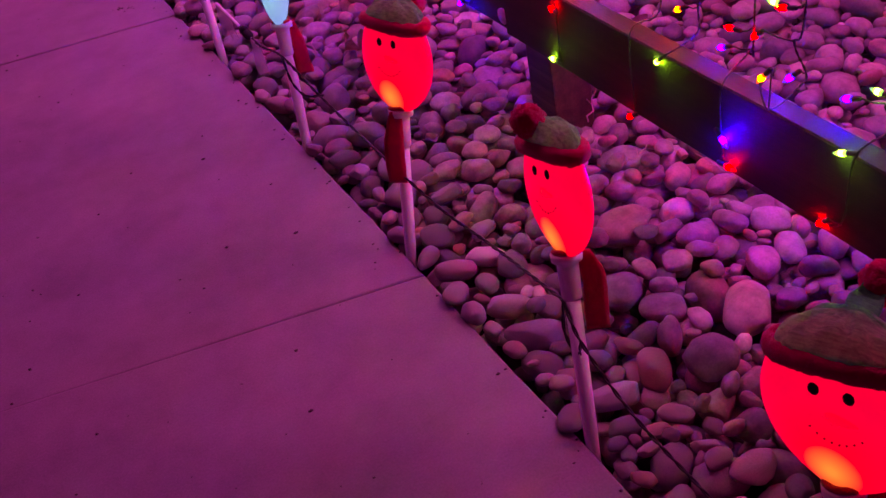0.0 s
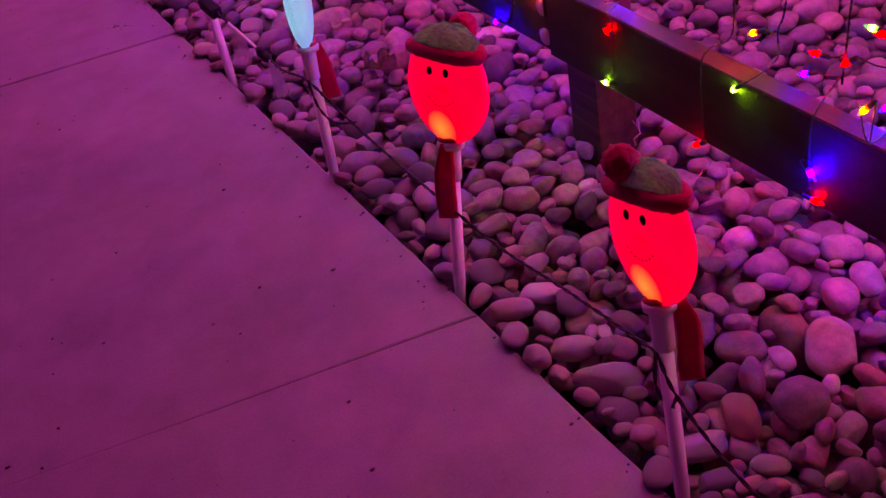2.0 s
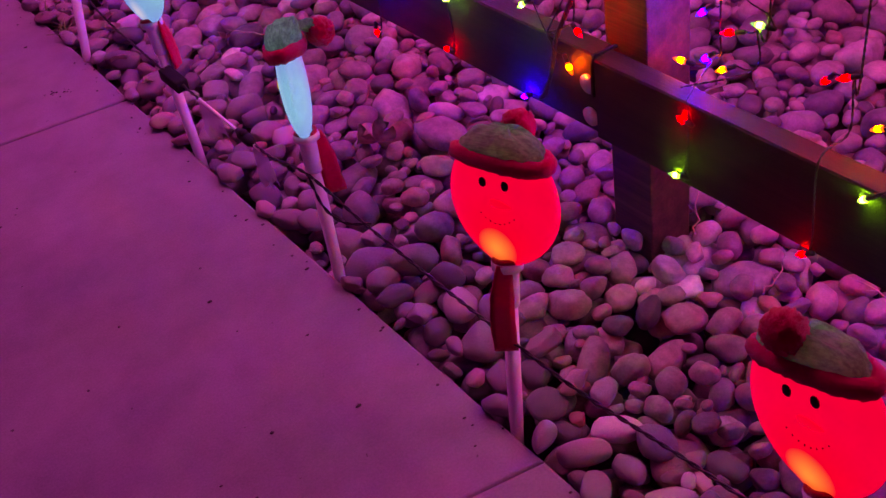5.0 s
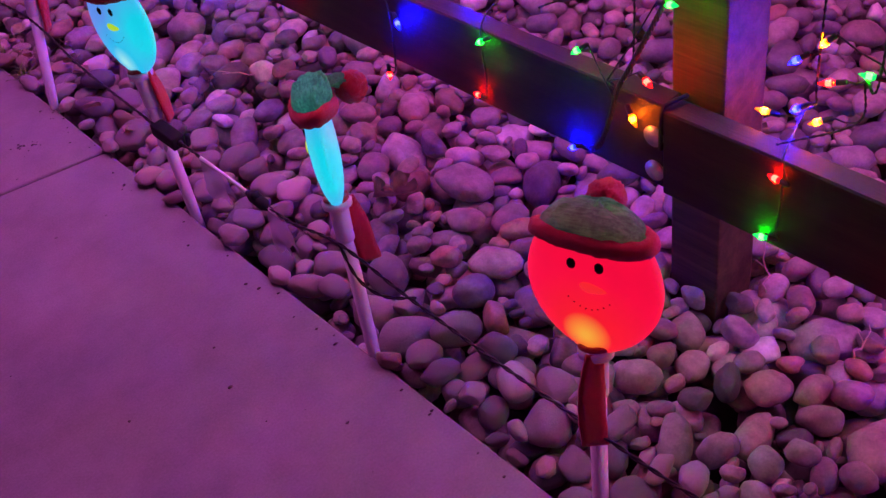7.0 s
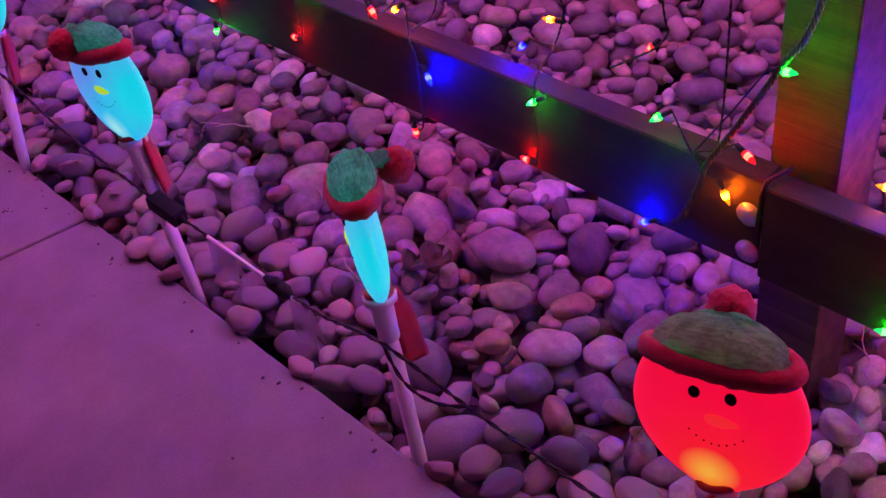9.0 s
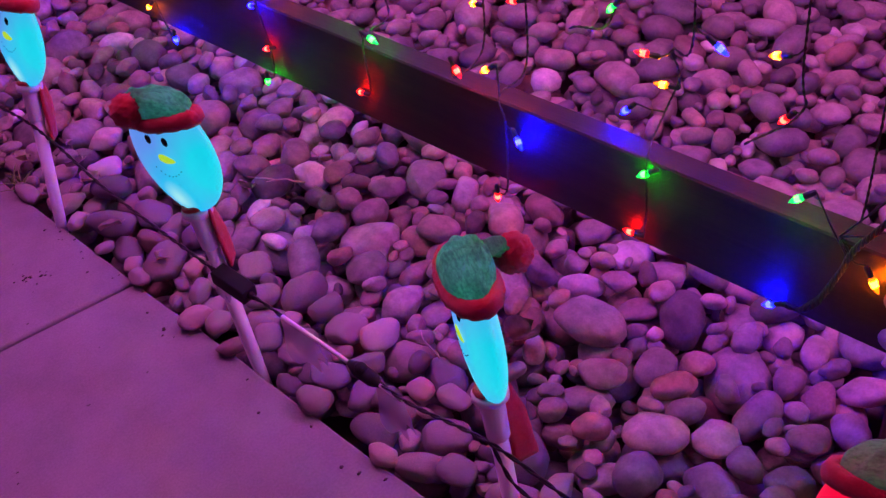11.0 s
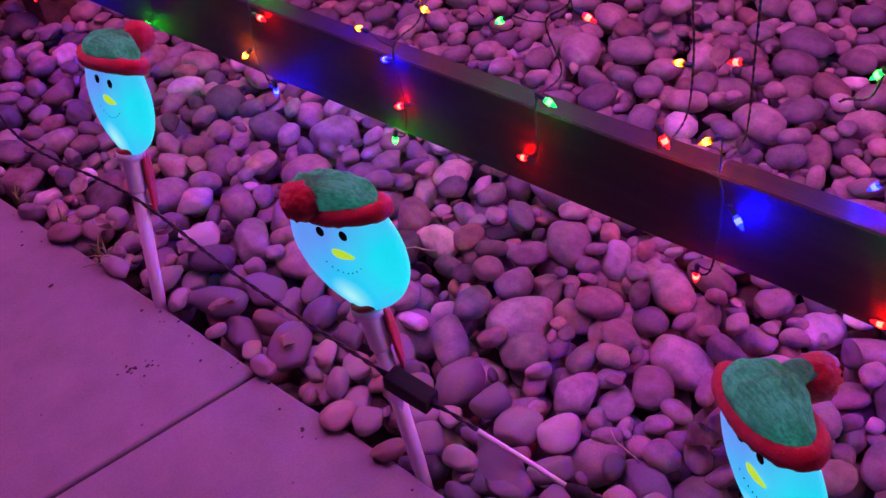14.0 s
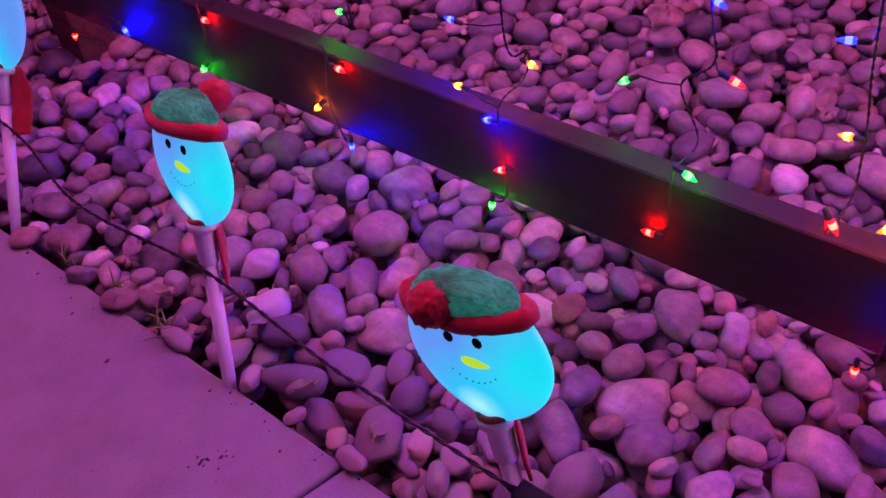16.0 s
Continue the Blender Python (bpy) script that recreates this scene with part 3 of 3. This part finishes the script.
rnd = random.Random(11)
for y0, text in DROPS:
    words = text.split()
    bulbs = [(words[k], float(words[k + 1]), float(words[k + 2])) for k in range(0, len(words), 3)]
    string = thing("hanging_light_string", "thin dark green wire with small coloured bulbs hanging over fence", "string lights", "light strings on the fence")
    line, nodes = [Vector((0.932, y0, 0.965))], []
    for kind, y, z in bulbs:
        x, kind = 0.94 if kind.islower() else 0.868, kind.upper()
        if x < 0.9 < line[-1].x:
            line += [Vector((0.926, y0, 0.385)), Vector((0.870, y0, 0.372))] if line[-1].z > 0.39 else [Vector((0.870, y0, 0.372))]
        side = -1 if y > y0 else 1
        way = Vector((rnd.uniform(-0.3, 0.15), -side * rnd.uniform(0.5, 1), rnd.uniform(-0.9, 0.1)))
        if z < 0.2:
            way = Vector((0, rnd.uniform(-0.3, 0.3), -1))
        way.normalize()
        at = Vector((x, y, z))
        foot = at - way * 0.021
        nodes.append((kind, at, way, foot))
        hang = Vector((x + 0.002, y0 + 0.35 * (y - y0) + side * 0.004, z + 0.018))
        if hang.z < line[-1].z - 0.012:
            line.append(hang)
        else:
            hang = line[-1]
        b = bmesh.new()
        bulb_mesh(b, at, way, False)
        ob = part("bulb", b, BULB[kind], string, {"R": "glowing red bulb", "G": "glowing green bulb", "B": "glowing blue bulb", "O": "glowing amber bulb"}[kind])
        b = bmesh.new()
        tube(b, [at - way * 0.0030, at - way * 0.0022, at + way * 0.0045, at + way * 0.0062], [0.0032, 0.0043, 0.0039, 0.0028], 10)
        part("core", b, CORE[kind], ob, "white-hot middle of the bulb")
        b = bmesh.new()
        bulb_mesh(b, at, way, True)
        tube(b, [hang, hang.lerp(foot, 0.5) + Vector((0, 0, -0.003)), foot], 0.0012, 5)
        part("socket", b, WIRE, ob)
    last = bulbs[-1]
    line.append(Vector((0.868, last[1] + 0.01, last[2] + 0.004)))
    b = bmesh.new()
    twisted(b, resample(smooth_line(line, 10), 0.005), 0.0009, 0.022)
    part("wire", b, WIRE, string)

bundle = thing("wire_bundle", "thick bundle of twisted dark light wires draped over the rail", "cable")
b = bmesh.new()
twisted(b, resample(smooth_line([(0.868, 1.50, 0.972), (0.868, 1.56, 0.62), (0.868, 1.597, 0.528), (0.866, 1.645, 0.430), (0.868, 1.680, 0.365), (0.870, 1.692, 0.325),
                                 (0.870, 1.712, 0.270), (0.872, 1.735, 0.235)], 10), 0.004), 0.0021, 0.026, 3)
part("wire", b, WIRE, bundle)
b = bmesh.new()
tube(b, [(RAIL_FRONT - 0.0015, 1.613, 0.29), (RAIL_FRONT - 0.0025, 1.611, 0.345), (RAIL_FRONT + 0.001, 1.608, 0.364), (RAIL_FRONT + 0.036, 1.597, 0.366)], 0.0032, 7)
part("strap", b, BLACK, bundle, "black cable strap at the rail joint")

# ---- river stones ----
bed = thing("pebble_bed", "bed of rounded mixed grey, tan and reddish river stones", "pebble bed", kind="structure")
rng = np.random.default_rng(5)


def stone_shape(k, level):
    """A worn stone of unit half size."""
    b = bmesh.new()
    bmesh.ops.create_icosphere(b, subdivisions=level, radius=1)
    sharp = k % 3 == 0
    off = Vector((k * 3.7, k * 1.3, 0.5))
    own = random.Random(k + 40)
    cuts = [(Vector((own.gauss(0, 1), own.gauss(0, 1), own.gauss(0, 0.8))).normalized(), own.uniform(0.62, 0.88) if sharp else own.uniform(0.76, 0.95)) for _ in range(7)]
    for v in b.verts:
        p = v.co.copy()
        e = 0.72 if sharp else 0.88
        q = Vector([math.copysign(abs(c) ** e, c) for c in p])
        s = 1 + (0.26 if sharp else 0.17) * noise.noise(p * 0.9 + off) + (0.10 if sharp else 0.045) * noise.noise(p * 2.3 + off)
        v.co = q.normalized() * s * (0.55 + 0.45 * q.length)
        for n, d in cuts:
            over = v.co.dot(n) - d
            if over > 0:
                v.co -= n * (over * 0.82)
    b.normal_update()
    me = bpy.data.meshes.new("stone_shape")
    b.to_mesh(me)
    b.free()
    me.polygons.foreach_set("use_smooth", [True] * len(me.polygons))
    return me


X0, X1, Y0, Y1, CELL = 0.47, 2.75, 0.05, 5.1, 0.005
NX, NY = int((X1 - X0) / CELL), int((Y1 - Y0) / CELL)
height = np.full((NX, NY), -0.075)
gx, gy = X0 + (np.arange(NX) + 0.5) * CELL, Y0 + (np.arange(NY) + 0.5) * CELL
height[gx < EDGE + 0.002, :] = 0.0
for row in STAKES:
    bx, by, _ = row[0]
    height[((gx[:, None] - bx) ** 2 + (gy[None, :] - by) ** 2) < 0.011 ** 2] = 0.5
height[np.ix_((gx > 0.92) & (gx < 1.015), (gy > 1.541) & (gy < 1.634))] = 0.5
placed = []
for trial in range(21000):
    big = rng.random()
    a = float(np.clip(rng.lognormal(-3.46, 0.34), 0.014, 0.053)) * (1.0 if trial > 2500 else 0.85)
    filler = trial > 14000
    if filler:
        a = rng.uniform(0.010, 0.020)
    bb, cc = a * rng.uniform(0.52, 0.88), a * rng.uniform(0.36, 0.62)
    turn = rng.uniform(0, math.pi)
    best = None
    r = int(a / CELL) + 1
    for _ in range(5):
        px, py = rng.uniform(X0 + 0.04, X1 - 0.05), rng.uniform(Y0 + 0.05, Y1 - 0.05)
        ix, iy = int((px - X0) / CELL), int((py - Y0) / CELL)
        i0, i1, j0, j1 = max(ix - r, 0), min(ix + r + 1, NX), max(iy - r, 0), min(iy + r + 1, NY)
        dx, dy = gx[i0:i1, None] - px, gy[None, j0:j1] - py
        u, w = (dx * math.cos(turn) + dy * math.sin(turn)) / a, (-dx * math.sin(turn) + dy * math.cos(turn)) / bb
        q = 1 - u * u - w * w
        inside = q > 0
        dome = cc * np.sqrt(np.where(inside, q, 0))
        zc = np.max(np.where(inside, height[i0:i1, j0:j1] + dome, -9))
        if best is None or zc < best[0]:
            best = (zc, px, py, i0, i1, j0, j1, dome, inside)
    zc, px, py, i0, i1, j0, j1, dome, inside = best
    limit = (0.018 if px < 0.60 else 0.028) - (0.014 if filler else 0)
    if zc + 0.3 * cc > limit:
        continue
    zc -= 0.13 * cc
    h = height[i0:i1, j0:j1]
    np.maximum(h, np.where(inside, zc + dome, -9), out=h)
    placed.append((px, py, zc, a, bb, cc, turn))

SHAPES = 36
near_shapes = [stone_shape(k, 3) for k in range(SHAPES)]
far_shapes = [stone_shape(k, 2) for k in range(SHAPES)]
for me in near_shapes:
    me.materials.append(STONE)


def stone_pose(s, k):
    px, py, pz, a, bb, cc, turn = s
    tilt = pose(0, 0, 0, rng.uniform(-14, 14), rng.uniform(-14, 14), 0)
    return Matrix.Translation((px, py, pz)) @ tilt @ pose(0, 0, 0, 0, 0, math.degrees(turn)) @ Matrix.Diagonal((a * 1.06, bb * 1.06, cc * 1.1, 1))


def joined(name, stones, shapes, label):
    base = []
    for me in shapes:
        co = np.empty(len(me.vertices) * 3)
        me.vertices.foreach_get("co", co)
        tri = np.empty(len(me.polygons) * 3, dtype=np.int32)
        me.loops.foreach_get("vertex_index", tri)
        base.append((co.reshape(-1, 3), tri))
    cos, tris, at = [], [], 0
    for k, (s, m) in enumerate(stones):
        co, tri = base[k % SHAPES]
        m = np.array(m)
        cos.append(co @ m[:3, :3].T + m[:3, 3])
        tris.append(tri + at)
        at += len(co)
    cos, tris = np.concatenate(cos), np.concatenate(tris)
    me = bpy.data.meshes.new(name)
    me.vertices.add(len(cos))
    me.vertices.foreach_set("co", cos.ravel())
    me.loops.add(len(tris))
    me.loops.foreach_set("vertex_index", tris)
    me.polygons.add(len(tris) // 3)
    me.polygons.foreach_set("loop_start", np.arange(0, len(tris), 3, dtype=np.int32))
    me.polygons.foreach_set("use_smooth", np.ones(len(tris) // 3, dtype=bool))
    me.update(calc_edges=True)
    me.materials.append(STONES)
    ob = new(name, me)
    ob.parent = bed
    return tagged(ob, label, kind="stuff")


# the top stones of the strip beside the path are pieces of their own
order = sorted(range(len(placed)), key=lambda k: (placed[k][0] > 0.80 or placed[k][2] < -0.03 or not 0.6 < placed[k][1] < 3.3, placed[k][0]))
single = set(order[:300])
close, wide = [], []
for k, s in enumerate(placed):
    m = stone_pose(s, k)
    if k in single:
        ob = new("stone", near_shapes[k % SHAPES])
        ob.parent = bed
        ob.matrix_local = m
    elif s[0] < 1.25 and s[2] > -0.05:
        close.append((s, m))
    else:
        wide.append((s, m))
joined("stones", close, near_shapes, "rounded river stones packed together")
joined("stones_beyond", wide, far_shapes, "rounded river stones packed together")

# ---- litter on the stones: dry leaves, twigs, a tuft of grass at the edge ----


def dry_leaf(at, size, turn, lift, seed):
    b = bmesh.new()
    grid = []
    for i in range(9):
        u = i / 8
        w = size * 0.34 * math.sin(math.pi * min(1, u * 0.96 + 0.03)) ** 0.8 + 0.0006
        grid.append([b.verts.new((size * (u - 0.5), w * e, size * (0.22 * abs(e) ** 1.5 + 0.12 * math.sin(u * 3 + seed) + 0.05 * noise.noise((u * 4, e * 2, seed))))) for e in (-1, -0.5, 0, 0.5, 1)])
    for p, q in zip(grid, grid[1:]):
        for k in range(4):
            b.faces.new((p[k], p[k + 1], q[k + 1], q[k]))
    bmesh.ops.solidify(b, geom=b.faces[:], thickness=0.0006)
    tube(b, [(-size * 0.5, 0, size * 0.02), (-size * 0.72, 0.002, size * 0.1)], [0.0009, 0.0006], 5)
    b.transform(pose(*at, lift, 0.6 * lift, turn))
    tagged(part("dry_leaf", b, LEAF), "curled dry brown leaf lying on the stones", "leaf", "dry leaves on the stones")


for at, size, turn, lift, seed in (((0.728, 2.12, 0.05), 0.07, 65, 62, 1), ((0.60, 3.02, 0.03), 0.05, 20, 20, 2), ((0.61, 3.09, 0.03), 0.042, 130, 30, 3),
                                   ((0.76, 2.74, 0.035), 0.045, 95, 45, 4), ((1.62, 2.95, 0.045), 0.06, 10, 10, 5), ((1.42, 3.05, 0.045), 0.05, 60, 15, 6),
                                   ((1.26, 1.72, 0.045), 0.05, 140, 25, 7), ((1.52, 2.55, 0.045), 0.055, 200, 12, 8), ((0.70, 1.66, 0.035), 0.035, 15, 30, 9),
                                   ((0.555, 3.20, 0.03), 0.05, 100, 25, 10), ((0.59, 3.33, 0.03), 0.045, 40, 18, 11), ((0.545, 2.86, 0.028), 0.04, 150, 22, 12),
                                   ((0.63, 3.16, 0.032), 0.04, 75, 30, 13), ((0.76, 2.10, 0.05), 0.075, 82, 66, 14), ((0.555, 2.72, 0.028), 0.035, 30, 20, 15)):
    dry_leaf(at, size, turn, lift, seed)


def twig(at, length, turn, rise, seed):
    b = bmesh.new()
    line = [(length * (k / 6 - 0.5), 0.012 * noise.noise((k * 0.7, seed, 0)), length * rise * k / 6 + 0.006 * noise.noise((k * 0.6, 3, seed))) for k in range(7)]
    tube(b, line, [0.0016, 0.0016, 0.0015, 0.0013, 0.0011, 0.0009, 0.0005], 6)
    tube(b, [line[3], (line[3][0] + 0.012, line[3][1] + 0.014, line[3][2] + 0.006)], [0.001, 0.0005], 5)
    b.transform(pose(*at, 0, 0, turn))
    tagged(part("twig", b, LEAF), "thin dry twig lying among the stones", "twig", "dry twigs among the stones")


for at, length, turn, rise, seed in (((0.98, 1.50, 0.045), 0.07, 40, 0.5, 1), ((1.03, 1.20, 0.045), 0.09, 100, 0.12, 2), ((1.07, 1.16, 0.045), 0.07, 150, 0.1, 3),
                                     ((0.80, 2.70, 0.04), 0.11, 120, 0.05, 4), ((0.95, 1.32, 0.045), 0.06, 10, 0.2, 5), ((0.68, 2.20, 0.035), 0.06, 75, 0.1, 6)):
    twig(at, length, turn, rise, seed)


def grass_tuft(at, seed, blades):
    own = random.Random(seed)
    t = thing("grass_tuft", "small tuft of weedy grass at the concrete edge", "grass", "grass tufts")
    for _ in range(blades):
        b = bmesh.new()
        a, ln = own.uniform(0, 6.28), own.uniform(0.025, 0.06)
        reach = own.uniform(0.3, 0.9)
        root = Vector(at) + Vector((own.uniform(-0.012, 0.012), own.uniform(-0.03, 0.03), -0.01))
        way, across = Vector((math.cos(a), math.sin(a), 0)), Vector((-math.sin(a), math.cos(a), 0))
        rows = []
        for k in range(6):
            f = k / 5
            c = root + way * (ln * reach * f * f) + Vector((0, 0, 0.01 + ln * (f - 0.45 * f * f)))
            w = 0.0034 * (1 - f) ** 0.6 + 0.0002
            rows.append([c - across * w, c + Vector((0, 0, 0.0006)), c + across * w, c - Vector((0, 0, 0.0006))])
        loft(b, rows)
        part("blade", b, GRASS, t)


grass_tuft((0.515, 3.16, 0.0), 1, 16)
grass_tuft((0.520, 3.27, 0.0), 2, 12)
grass_tuft((0.512, 3.42, 0.0), 3, 8)

# crumbs of dirt on the concrete
rnd = random.Random(3)
bm = bmesh.new()
spots = [(rnd.uniform(-0.35, 0.48), rnd.uniform(0.7, 3.6), rnd.uniform(0.0012, 0.0032)) for _ in range(60)]
spots += [(0.392 + rnd.gauss(0, 0.012), 2.90 + rnd.gauss(0, 0.012), rnd.uniform(0.001, 0.0027)) for _ in range(14)]
spots += [(0.463 + rnd.gauss(0, 0.004), 2.586 + rnd.gauss(0, 0.009), rnd.uniform(0.0012, 0.0026)) for _ in range(4)]
spots += [(0.499 - abs(rnd.gauss(0, 0.02)), rnd.uniform(0.7, 3.6), rnd.uniform(0.0012, 0.003)) for _ in range(45)]
for x, y, r in spots:
    for v in ball(bm, (0, 0, 0), (r * rnd.uniform(0.8, 1.9), r, r * 0.45), 1):
        v.co = Vector((v.co.x + x, v.co.y * (1 + 0.4 * noise.noise(v.co * 400)) + y, v.co.z + r * 0.3))
tagged(part("dirt_crumbs", bm, SOIL), "scattered dark crumbs of dirt on the concrete", "dirt", kind="stuff")
